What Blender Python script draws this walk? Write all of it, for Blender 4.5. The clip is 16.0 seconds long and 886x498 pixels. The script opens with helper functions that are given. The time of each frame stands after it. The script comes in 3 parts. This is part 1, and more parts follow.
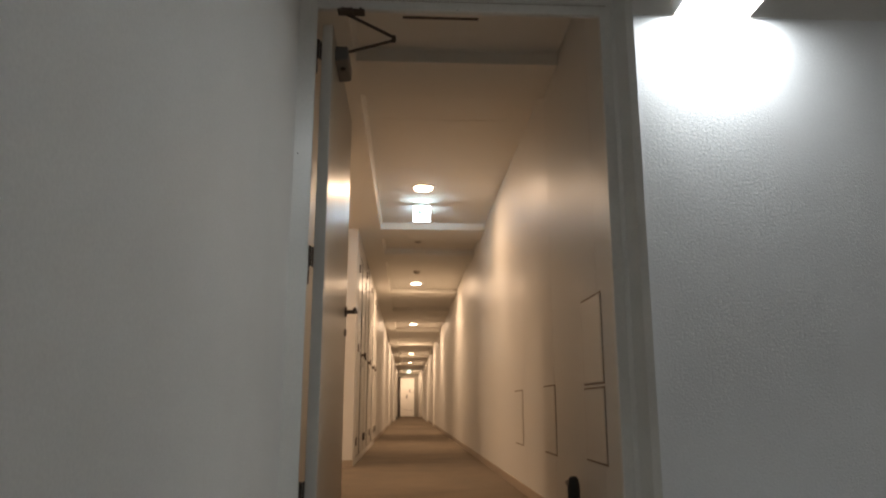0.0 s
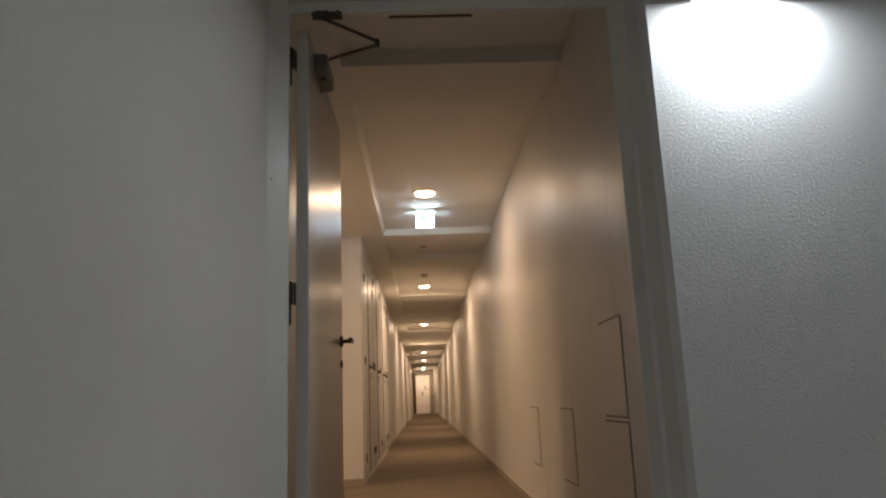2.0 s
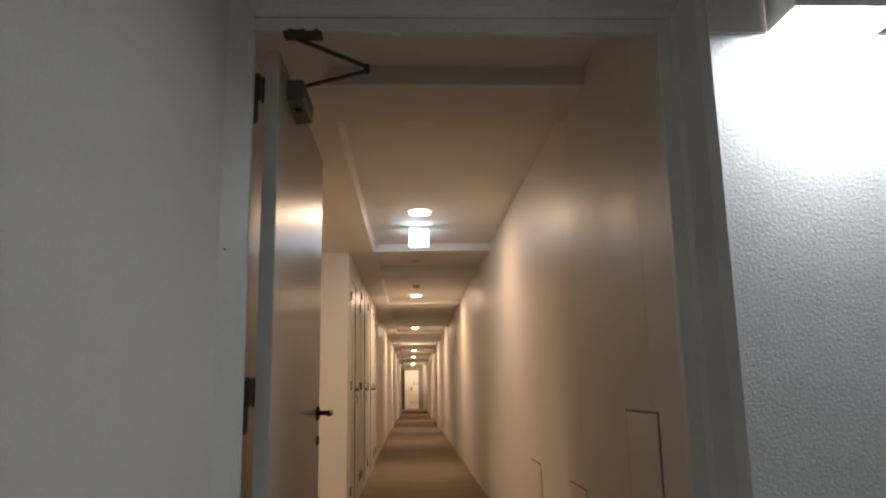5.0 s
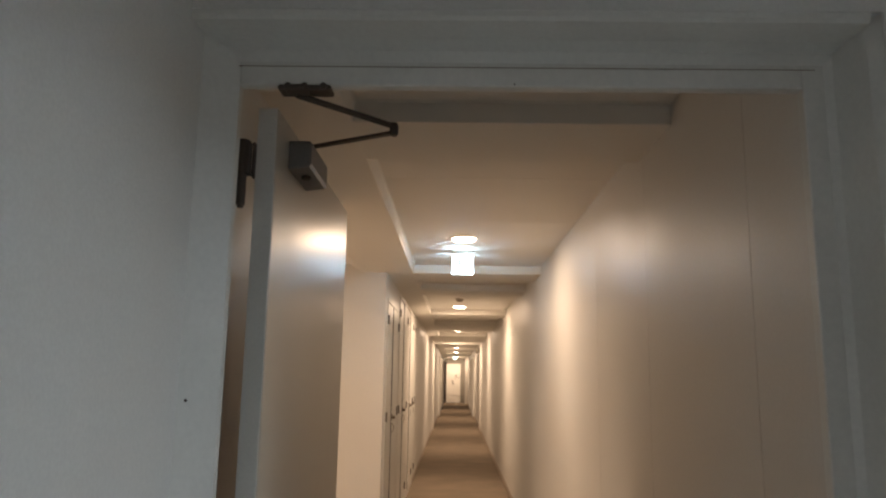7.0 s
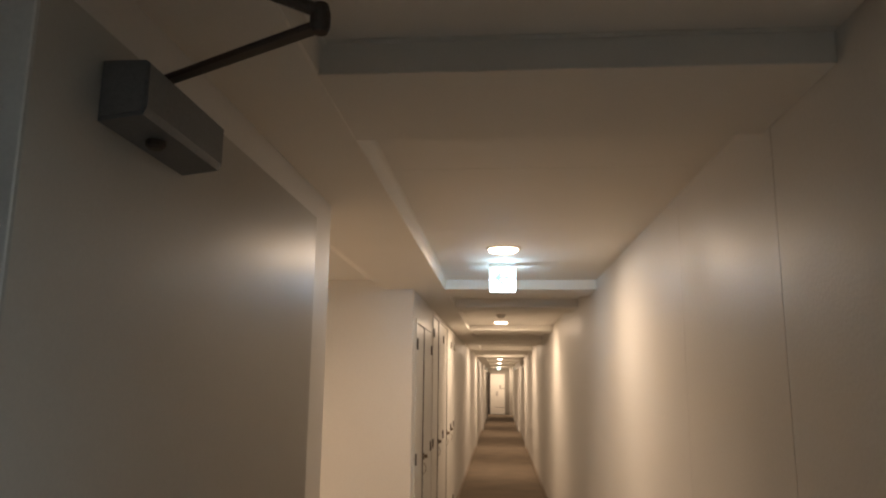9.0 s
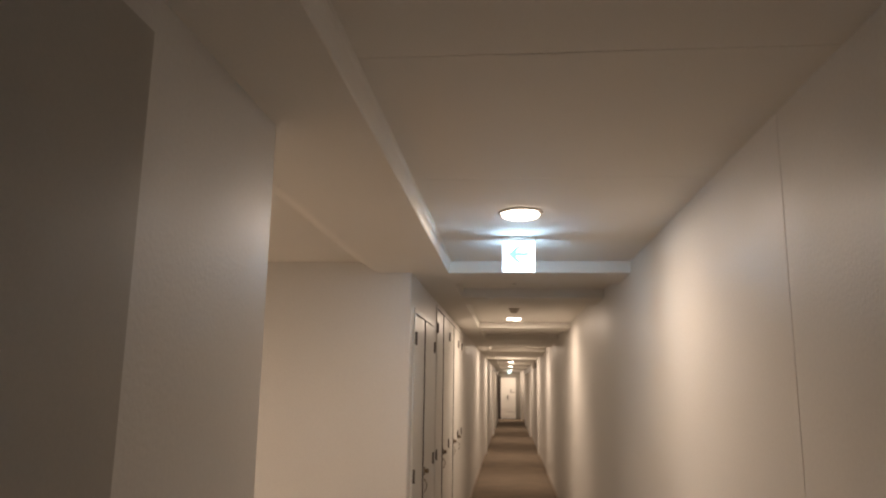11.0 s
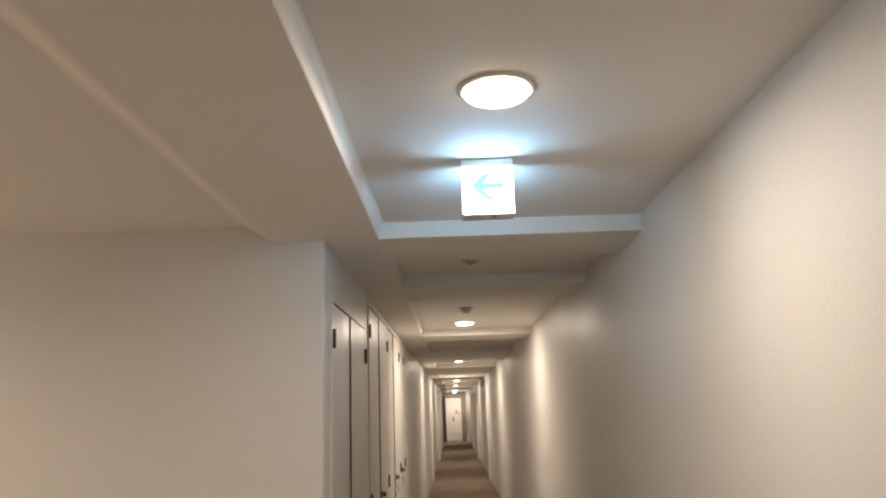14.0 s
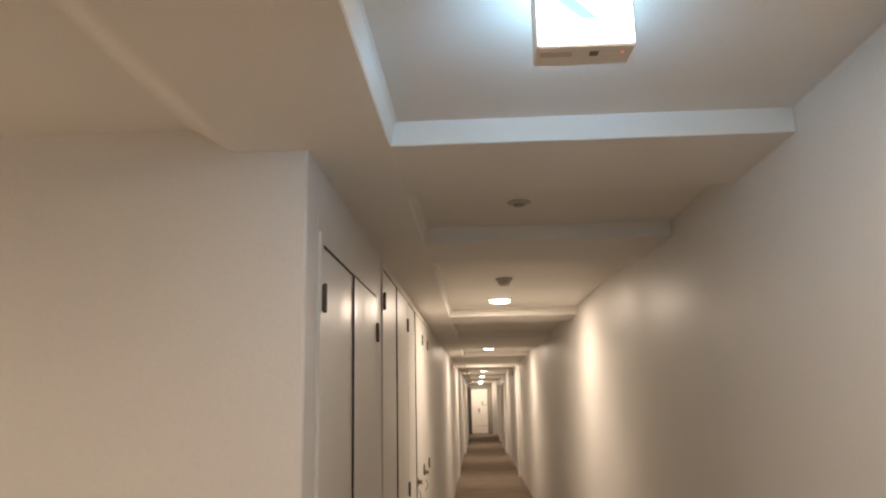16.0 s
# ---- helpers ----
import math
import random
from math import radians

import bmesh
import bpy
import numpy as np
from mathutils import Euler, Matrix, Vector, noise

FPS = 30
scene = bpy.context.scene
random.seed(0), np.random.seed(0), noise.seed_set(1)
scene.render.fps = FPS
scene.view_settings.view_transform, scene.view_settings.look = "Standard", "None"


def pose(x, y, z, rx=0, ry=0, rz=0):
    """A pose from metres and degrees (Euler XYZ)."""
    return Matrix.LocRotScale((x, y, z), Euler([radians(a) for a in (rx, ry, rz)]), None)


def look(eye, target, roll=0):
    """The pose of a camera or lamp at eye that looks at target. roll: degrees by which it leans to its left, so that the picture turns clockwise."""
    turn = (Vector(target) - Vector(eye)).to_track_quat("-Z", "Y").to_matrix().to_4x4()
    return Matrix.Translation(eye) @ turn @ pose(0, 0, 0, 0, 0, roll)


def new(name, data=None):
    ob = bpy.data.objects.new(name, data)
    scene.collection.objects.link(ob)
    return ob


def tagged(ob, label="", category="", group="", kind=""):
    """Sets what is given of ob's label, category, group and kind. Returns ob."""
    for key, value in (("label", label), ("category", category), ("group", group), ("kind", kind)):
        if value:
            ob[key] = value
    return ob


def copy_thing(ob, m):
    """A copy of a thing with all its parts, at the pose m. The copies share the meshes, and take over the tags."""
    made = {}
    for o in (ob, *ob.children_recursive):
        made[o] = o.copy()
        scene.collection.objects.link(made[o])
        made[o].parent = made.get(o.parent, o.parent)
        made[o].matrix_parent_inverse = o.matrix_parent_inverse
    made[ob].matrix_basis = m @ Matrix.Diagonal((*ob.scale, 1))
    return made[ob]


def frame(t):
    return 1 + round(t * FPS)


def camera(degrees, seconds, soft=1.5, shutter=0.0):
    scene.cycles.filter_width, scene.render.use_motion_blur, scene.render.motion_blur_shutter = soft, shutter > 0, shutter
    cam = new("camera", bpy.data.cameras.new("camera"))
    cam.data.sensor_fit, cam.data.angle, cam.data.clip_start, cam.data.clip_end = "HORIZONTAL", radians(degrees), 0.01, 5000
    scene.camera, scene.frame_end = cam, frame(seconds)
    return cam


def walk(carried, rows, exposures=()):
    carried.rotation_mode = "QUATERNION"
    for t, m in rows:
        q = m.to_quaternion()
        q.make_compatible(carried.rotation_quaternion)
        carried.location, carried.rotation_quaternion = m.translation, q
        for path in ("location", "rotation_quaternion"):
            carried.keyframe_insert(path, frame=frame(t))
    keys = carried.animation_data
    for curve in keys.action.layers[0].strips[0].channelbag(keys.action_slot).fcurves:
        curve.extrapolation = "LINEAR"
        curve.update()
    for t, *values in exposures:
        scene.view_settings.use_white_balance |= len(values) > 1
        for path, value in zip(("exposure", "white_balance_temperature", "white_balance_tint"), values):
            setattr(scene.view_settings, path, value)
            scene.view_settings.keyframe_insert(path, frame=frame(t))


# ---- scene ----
cam = camera(63.6, 16.0, soft=2.2)
PATH = [
    (0, (1.025, 1.062, 0.555), (1.121, 3.013, 0.984), -0.0),
    (0.5, (1.07, 1.057, 0.658), (1.107, 3.011, 1.081), -1.1),
    (1, (1.107, 1.078, 0.67), (1.179, 3.027, 1.115), -1.6),
    (1.5, (1.106, 1.211, 0.683), (1.179, 3.16, 1.126), -2.3),
    (2, (1.082, 1.323, 0.733), (1.149, 3.279, 1.143), -2.3),
    (2.5, (1.049, 1.341, 0.84), (1.119, 3.307, 1.203), 0.2),
    (3, (1.064, 1.404, 0.876), (1.164, 3.369, 1.234), -1.3),
    (3.5, (1.11, 1.532, 0.932), (1.171, 3.496, 1.3), -2.3),
    (6, (1.064, 1.953, 1.275), (1.149, 3.914, 1.657), 0.2),
    (6.5, (1.106, 2.106, 1.405), (1.127, 4.07, 1.782), 0.2),
    (7, (1.093, 2.218, 1.474), (1.056, 4.188, 1.818), 0.9),
    (7.5, (1.049, 2.404, 1.585), (1.019, 4.374, 1.927), -0.9),
    (8, (1.066, 2.569, 1.647), (1.054, 4.546, 1.948), -1.8),
    (8.5, (1.119, 2.831, 1.663), (0.991, 4.795, 2.018), 0.4),
    (11, (1.095, 3.913, 1.647), (0.911, 5.869, 2.018), 0.8),
    (11.5, (1.022, 4.155, 1.643), (0.961, 6.109, 2.063), -0.7),
    (12, (1.005, 4.378, 1.637), (0.967, 6.334, 2.05), -0.8),
    (12.5, (1.063, 4.667, 1.652), (1.007, 6.625, 2.055), -0.3),
    (13, (1.082, 4.853, 1.652), (0.97, 6.81, 2.046), -0.5),
    (13.5, (1.068, 5.017, 1.625), (1.022, 6.981, 2.004), -0.2),
    (14, (1.015, 5.27, 1.628), (1.002, 7.223, 2.058), -1.9),
    (14.5, (1.011, 5.487, 1.634), (0.942, 7.453, 1.999), -1.5),
    (15, (1.025, 5.755, 1.631), (0.957, 7.709, 2.05), -2.3),
    (15.5, (1.011, 6.013, 1.635), (0.931, 7.967, 2.057), -1.1),
    (16, (0.952, 6.263, 1.637), (0.868, 8.219, 2.045), -1.2),
]
EXPOSURES = [
    (0.0, 1.08, 8150, 22),
    (1.5, 0.95, 8000, 22),
    (3.5, 0.45, 8200, 24),
    (6.5, 1.38, 7500, 21),
    (8.5, 1.18, 7350, 17),
    (11.0, 0.93, 6550, 17),
    (12.5, 0.95, 6200, 13),
    (14.5, 1.12, 6060, 12),
    (16.0, 1.22, 6350, 14),
]
walk(cam, [(t, look(eye, target, roll)) for t, eye, target, roll in PATH], EXPOSURES)

# ---- plan, in metres ----
X_R = 1.79            # corridor, wall without closets
X_L = 0.524           # corridor, wall with closets
Y_STAIR = 3.385       # door wall, stair face
Y_DOOR = 3.60         # door wall, corridor face
Y_NOOK0, Y_NOOK1 = 5.60, 8.04   # opening of the side passage
Y_END = 40.0          # far end wall
Z_HIGH, Z_LOW = 2.355, 2.287    # ceiling panels and beams
X_SOFFIT = 0.741      # long soffit beside the raised panels
OPEN_L, OPEN_R, OPEN_T = 0.62, 1.832, 2.105   # hole in the door wall

# ---- world: no daylight reaches the place ----
world = bpy.data.worlds.new("world")
scene.world = world
world.use_nodes = True
world.node_tree.nodes["Background"].inputs["Color"].default_value = (0.02, 0.02, 0.02, 1)
world.node_tree.nodes["Background"].inputs["Strength"].default_value = 0.0

# strengths of the lamps, in watts
DOWNLIGHT_W = 9.8
STAIR_W = 4.9
WARM = (1.0, 0.812, 0.61)
COOL = (0.60, 0.84, 1.0)


# ---- materials ----
def material(name, colour, rough=0.6, metal=0.0, vary=0.06, scale=3.0, grain=120.0, bump=0.15, depth=0.002, gloss_vary=0.08, specular=0.5):
    """A painted or solid surface: two scales of colour variation, a grain bump and uneven gloss."""
    mat = bpy.data.materials.new(name)
    mat.use_nodes = True
    nodes, links = mat.node_tree.nodes, mat.node_tree.links
    shader = nodes["Principled BSDF"]
    shader.inputs["Metallic"].default_value = metal
    shader.inputs["Specular IOR Level"].default_value = specular
    coord = nodes.new("ShaderNodeTexCoord")
    big = nodes.new("ShaderNodeTexNoise")
    big.inputs["Scale"].default_value, big.inputs["Detail"].default_value = scale, 5
    fine = nodes.new("ShaderNodeTexNoise")
    fine.inputs["Scale"].default_value, fine.inputs["Detail"].default_value = grain, 4
    geo = nodes.new("ShaderNodeNewGeometry")
    for tex in (big, fine):
        links.new(geo.outputs["Position"], tex.inputs["Vector"])
    ramp = nodes.new("ShaderNodeMapRange")
    ramp.inputs["From Min"].default_value, ramp.inputs["From Max"].default_value = 0.3, 0.7
    ramp.inputs["To Min"].default_value, ramp.inputs["To Max"].default_value = 1 - vary, 1 + vary
    links.new(big.outputs["Fac"], ramp.inputs["Value"])
    ramp2 = nodes.new("ShaderNodeMapRange")
    ramp2.inputs["From Min"].default_value, ramp2.inputs["From Max"].default_value = 0.3, 0.7
    ramp2.inputs["To Min"].default_value, ramp2.inputs["To Max"].default_value = 1 - vary * 0.6, 1 + vary * 0.6
    links.new(fine.outputs["Fac"], ramp2.inputs["Value"])
    mul = nodes.new("ShaderNodeMath")
    mul.operation = "MULTIPLY"
    links.new(ramp.outputs["Result"], mul.inputs[0])
    links.new(ramp2.outputs["Result"], mul.inputs[1])
    tint = nodes.new("ShaderNodeVectorMath")
    tint.operation = "SCALE"
    tint.inputs[0].default_value = colour
    links.new(mul.outputs["Value"], tint.inputs["Scale"])
    links.new(tint.outputs["Vector"], shader.inputs["Base Color"])
    gl = nodes.new("ShaderNodeMapRange")
    gl.inputs["From Min"].default_value, gl.inputs["From Max"].default_value = 0.3, 0.7
    gl.inputs["To Min"].default_value, gl.inputs["To Max"].default_value = rough - gloss_vary, rough + gloss_vary
    links.new(big.outputs["Fac"], gl.inputs["Value"])
    links.new(gl.outputs["Result"], shader.inputs["Roughness"])
    if bump:
        bm = nodes.new("ShaderNodeBump")
        bm.inputs["Strength"].default_value, bm.inputs["Distance"].default_value = bump, depth
        links.new(fine.outputs["Fac"], bm.inputs["Height"])
        worn = nodes.new("ShaderNodeMapRange")
        worn.inputs["From Min"].default_value, worn.inputs["From Max"].default_value = 0.3, 0.7
        worn.inputs["To Min"].default_value, worn.inputs["To Max"].default_value = bump * 0.55, bump * 1.3
        links.new(big.outputs["Fac"], worn.inputs["Value"])
        links.new(worn.outputs["Result"], bm.inputs["Strength"])
        links.new(bm.outputs["Normal"], shader.inputs["Normal"])
    return mat


def glow(name, colour, strength, base=(0.8, 0.8, 0.8)):
    mat = bpy.data.materials.new(name)
    mat.use_nodes = True
    shader = mat.node_tree.nodes["Principled BSDF"]
    shader.inputs["Base Color"].default_value = (*base, 1)
    shader.inputs["Emission Color"].default_value = (*colour, 1)
    shader.inputs["Emission Strength"].default_value = strength
    return mat


PLASTER = material("stair_plaster", (0.80, 0.815, 0.83), 0.75, grain=130, bump=0.42, depth=0.0035, vary=0.05, scale=1.6)
SIDE_PAINT = material("stair_side_paint", (0.69, 0.68, 0.655), 0.7, grain=160, bump=0.15, depth=0.002, vary=0.06, scale=1.3)
WALLPAPER = material("embossed_wallpaper", (0.715, 0.69, 0.65), 0.46, grain=95, bump=0.36, depth=0.002, vary=0.035, scale=1.2, specular=0.32)
BACKING = material("wall_backing", (0.16, 0.125, 0.095), 0.8, bump=0)
CEILING = material("ceiling_paper", (0.85, 0.82, 0.765), 0.8, grain=200, bump=0.2, vary=0.03, scale=0.9)
FRAME_PAINT = material("grey_frame_paint", (0.74, 0.73, 0.695), 0.42, grain=90, bump=0.06, vary=0.05)
LEAF_PAINT = material("door_leaf_paint", (0.50, 0.465, 0.41), 0.33, grain=260, bump=0.14, depth=0.0006, vary=0.04, gloss_vary=0.04, specular=0.38)
EDGE_PAINT = material("door_edge_paint", (0.70, 0.69, 0.65), 0.4, grain=200, bump=0.05)
CLOSET_PAINT = material("closet_paint", (0.68, 0.655, 0.61), 0.37, grain=180, bump=0.05, vary=0.025, gloss_vary=0.05)
BRONZE = material("dark_bronze", (0.085, 0.066, 0.054), 0.45, metal=0.55, grain=300, bump=0.08, vary=0.2)
CLOSER_GREY = material("closer_grey", (0.165, 0.165, 0.165), 0.5, metal=0.2, grain=300, bump=0.08, vary=0.15)
LOCK_BROWN = material("lock_bronze", (0.20, 0.15, 0.105), 0.4, metal=0.7, grain=300, bump=0.05, vary=0.12)
STEEL = material("brushed_steel", (0.42, 0.40, 0.37), 0.35, metal=0.9, grain=400, bump=0.08, vary=0.1)
CARPET = material("beige_carpet", (0.25, 0.195, 0.145), 0.95, grain=420, bump=0.8, depth=0.004, vary=0.14, scale=2.2, specular=0.1)
BASE = material("baseboard_vinyl", (0.40, 0.32, 0.25), 0.5, grain=60, bump=0.04)
CONCRETE = material("stair_concrete", (0.42, 0.43, 0.42), 0.7, grain=60, bump=0.4, vary=0.12)
WHITE_PLASTIC = material("white_plastic", (0.74, 0.72, 0.68), 0.4, grain=300, bump=0.03, vary=0.03)
PANEL_EDGE = material("panel_edge", (0.26, 0.19, 0.13), 0.6, bump=0)
RUBBER = material("black_rubber", (0.03, 0.03, 0.03), 0.6, bump=0.1)
TAUPE = material("taupe_wall_paint", (0.30, 0.275, 0.24), 0.6, vary=0.06)
DOOR_WHITE = material("white_door_paint", (0.87, 0.84, 0.79), 0.35, grain=200, bump=0.04, vary=0.03)
SEAL = material("dark_gap", (0.05, 0.04, 0.035), 0.8, bump=0)
GREY_PLASTIC = material("aged_plastic", (0.56, 0.51, 0.45), 0.5, grain=300, bump=0.03, vary=0.05)
GREEN = glow("sign_green", (0.20, 0.40, 0.385), 1.0, (0.05, 0.22, 0.19))
DIFFUSER = glow("downlight_diffuser", (1.0, 0.86, 0.66), 8.0)
SIGN_FACE = glow("exit_sign_face", (0.42, 0.74, 1.0), 10.5)
FAR_SIGN_FACE = glow("green_sign_face", (0.62, 0.95, 0.86), 1.5)
RED_LED = glow("red_indicator", (1.0, 0.05, 0.03), 0.25)
GLOBE = glow("ceiling_lamp_globe", (0.90, 0.95, 1.0), 10.0)
STAIR_FACE = glow("stair_lamp_face", (0.93, 0.97, 1.0), 9.0)


# ---- mesh helpers ----
def box(bm, x0, x1, y0, y1, z0, z1, bevel=0.0, segments=1):
    """Adds a box to bm, its edges rounded by bevel."""
    made = bmesh.ops.create_cube(bm, size=1.0)["verts"]
    for v in made:
        v.co = Vector(((x0 + x1) / 2 + v.co.x * (x1 - x0), (y0 + y1) / 2 + v.co.y * (y1 - y0), (z0 + z1) / 2 + v.co.z * (z1 - z0)))
    if bevel:
        edges = list({e for v in made for e in v.link_edges})
        bmesh.ops.bevel(bm, geom=edges, offset=bevel, segments=segments, affect="EDGES", profile=0.5)
    return bm


def boxed(*args, **kw):
    return box(bmesh.new(), *args, **kw)


def prism(bm, outline, axis, a, b):
    """Sweeps a closed outline of 2D points along an axis from a to b (x: yz outline, y: xz, z: xy)."""
    def at(p, c):
        return {"x": (c, p[0], p[1]), "y": (p[0], c, p[1]), "z": (p[0], p[1], c)}[axis]
    lo = [bm.verts.new(at(p, a)) for p in outline]
    hi = [bm.verts.new(at(p, b)) for p in outline]
    n = len(outline)
    bm.faces.new(lo)
    bm.faces.new(hi[::-1])
    for i in range(n):
        bm.faces.new((lo[i], hi[i], hi[(i + 1) % n], lo[(i + 1) % n]))
    bmesh.ops.recalc_face_normals(bm, faces=bm.faces)
    return bm


def lathe(bm, profile, centre, axis="z", steps=32):
    """Turns a profile of (radius, along) points round an axis through centre."""
    cx, cy, cz = centre
    rings = []
    for r, h in profile:
        ring = []
        for k in range(steps):
            a = 2 * math.pi * k / steps
            u, v = r * math.cos(a), r * math.sin(a)
            ring.append(bm.verts.new({"z": (cx + u, cy + v, cz + h), "x": (cx + h, cy + u, cz + v), "y": (cx + u, cy + h, cz + v)}[axis]))
        rings.append(ring)
    for a, b in zip(rings, rings[1:]):
        for k in range(steps):
            bm.faces.new((a[k], a[(k + 1) % steps], b[(k + 1) % steps], b[k]))
    bm.faces.new(rings[0])
    bm.faces.new(rings[-1][::-1])
    bmesh.ops.recalc_face_normals(bm, faces=bm.faces)
    return bm


def rod(bm, p, q, radius, steps=12):
    """A round bar from p to q."""
    p, q = Vector(p), Vector(q)
    turn = (q - p).to_track_quat("Z", "Y").to_matrix().to_4x4()
    bmesh.ops.create_cone(bm, cap_ends=True, segments=steps, radius1=radius, radius2=radius, depth=(q - p).length, matrix=Matrix.Translation((p + q) / 2) @ turn)
    return bm


def bar(bm, p, q, width, height, bevel=0.002):
    """A flat bar from p to q, width across in the horizontal, height upright."""
    p, q = Vector(p), Vector(q)
    turn = (q - p).to_track_quat("X", "Z").to_matrix().to_4x4()
    tmp = boxed(-(q - p).length / 2, (q - p).length / 2, -width / 2, width / 2, -height / 2, height / 2, bevel=bevel)
    bmesh.ops.transform(tmp, matrix=Matrix.Translation((p + q) / 2) @ turn, verts=tmp.verts)
    me = bpy.data.meshes.new("tmp")
    tmp.to_mesh(me)
    tmp.free()
    bm.from_mesh(me)
    bpy.data.meshes.remove(me)
    return bm


def mesh_of(name, bm, mat, smooth=False):
    me = bpy.data.meshes.new(name)
    bm.to_mesh(me)
    bm.free()
    me.materials.append(mat)
    if smooth:
        for f in me.polygons:
            f.use_smooth = len(f.vertices) == 4
    return me


def part(name, bm, mat, parent, label="", smooth=False):
    """One mesh under a thing or a part."""
    ob = new(name, mesh_of(name, bm, mat, smooth))
    ob.parent = parent
    return tagged(ob, label)


def thing(name, label, category, group="", place=None):
    """An Empty that carries the parts of a thing; its parts are built in its own coordinates."""
    ob = new(name)
    ob.empty_display_size = 0.05
    if place is not None:
        ob.matrix_basis = place
    return tagged(ob, label, category, group)


def structure(name, bm, mat, label, category):
    return tagged(new(name, mesh_of(name, bm, mat)), label, category, kind="structure")


# ---- the stairwell ----
def build_stairwell():
    bm = bmesh.new()
    box(bm, 0.62 - 0.2, OPEN_L, -2.0, Y_DOOR, -1.3, 2.7)
    structure("wall_stair_side", bm, SIDE_PAINT, "smooth grey painted stairwell side wall", "wall")
    bm = bmesh.new()
    box(bm, OPEN_R, 3.3, Y_STAIR, Y_DOOR, -1.3, 2.7)
    box(bm, OPEN_L, OPEN_R, Y_STAIR, Y_DOOR, OPEN_T, 2.7)
    structure("wall_door", bm, PLASTER, "rough grey plaster wall around the stair door", "wall")
    bm = bmesh.new()
    box(bm, OPEN_R - 0.004, 3.298, Y_STAIR - 0.005, Y_STAIR + 0.001, 1.947, 2.7)
    box(bm, OPEN_L + 0.002, OPEN_R - 0.004, Y_STAIR - 0.005, Y_STAIR + 0.001, OPEN_T - 0.001, 2.7)
    structure("wall_band", bm, SIDE_PAINT, "smooth grey painted band above the rough plaster", "wall")
    structure("wall_stair_back", boxed(0.42, 3.5, -2.2, -2.0, -1.3, 2.7), SIDE_PAINT, "grey painted stairwell back wall", "wall")
    structure("wall_stair_far", boxed(3.3, 3.5, -2.0, Y_DOOR, -1.3, 2.7), SIDE_PAINT, "grey painted stairwell end wall", "wall")
    structure("ceiling_stair", boxed(0.42, 3.5, -2.2, Y_DOOR, 2.7, 2.9), SIDE_PAINT, "grey painted stairwell ceiling", "ceiling")
    structure("landing_lower", boxed(OPEN_L, 3.3, -2.0, 1.2, -1.3, -1.05), CONCRETE, "grey concrete lower landing", "floor")
    structure("landing_upper", boxed(OPEN_L, 3.3, 2.51, Y_DOOR, -0.2, -0.002), CONCRETE, "grey concrete upper landing before the door", "floor")
    stairs = thing("stairs", "grey concrete stairs up to the corridor door", "stairs")
    stairs["kind"] = "structure"
    for k in range(5):
        y0 = 1.06 + 0.29 * k
        part("step", boxed(OPEN_L + 0.002, 3.298, y0 + 0.001, 2.52, -1.05 + 0.175 * k, -1.05 + 0.175 * (k + 1), bevel=0.004), CONCRETE, stairs)


def build_stair_lamp():
    lamp = thing("wall_lamp", "boxy grey wall lamp with glowing underside on plaster wall", "wall lamp")
    x0, x1, y0, y1, z0, z1 = 1.978, 2.262, 3.245, Y_STAIR - 0.007, 1.945, 2.16
    bm = bmesh.new()
    t = 0.006
    box(bm, x0, x0 + t, y0, y1, z0, z1)
    box(bm, x1 - t, x1, y0, y1, z0, z1)
    box(bm, x0 + t, x1 - t, y0, y0 + t, z0, z1)
    box(bm, x0 + t, x1 - t, y0 + t, y1, z1 - t, z1)
    part("housing", bm, FRAME_PAINT, lamp, "beige-grey sheet metal housing")
    diff = part("diffuser", boxed(x0 + t, x1 - t, y0 + t, y1, z0 + 0.004, z0 + 0.012), STAIR_FACE, lamp, "white glowing diffuser")
    light = bpy.data.lights.new("stair_lamp_light", "AREA")
    light.shape, light.size, light.size_y, light.energy, light.color = "RECTANGLE", x1 - x0 - 0.02, y1 - y0 - 0.03, STAIR_W, COOL
    ob = new("stair_lamp_light", light)
    ob.matrix_basis = pose((x0 + x1) / 2, (y0 + y1) / 2, z0 + 0.002)


def build_ceiling_lamp():
    """Unseen ceiling lamp over the lower landing, added to light the door wall."""
    lamp = thing("ceiling_lamp", "unseen round white ceiling lamp added over the stair landing", "ceiling lamp", place=pose(1.7, -0.3, 2.7))
    part("base", lathe(bmesh.new(), [(0.13, 0.0), (0.13, -0.02), (0.12, -0.025)], (0, 0, 0), "z", 32), WHITE_PLASTIC, lamp, "", True)
    part("globe", lathe(bmesh.new(), [(0.115, -0.025), (0.12, -0.06), (0.105, -0.10), (0.07, -0.125), (0.01, -0.135)], (0, 0, 0), "z", 32), GLOBE, lamp, "glowing white globe", True)


# ---- the corridor shell ----
BEAMS = [(4.46, 4.88), (8.04, 8.50), (9.25, 9.75), (12.15, 12.70), (14.35, 16.25), (18.0, 20.95), (21.8, 23.8), (27.3, 28.6), (32.5, 34.3), (39.5, 40.0)]
LAMPS = [6.84, 11.66, 17.1, 21.35, 26.5, 31.7, 39.05]


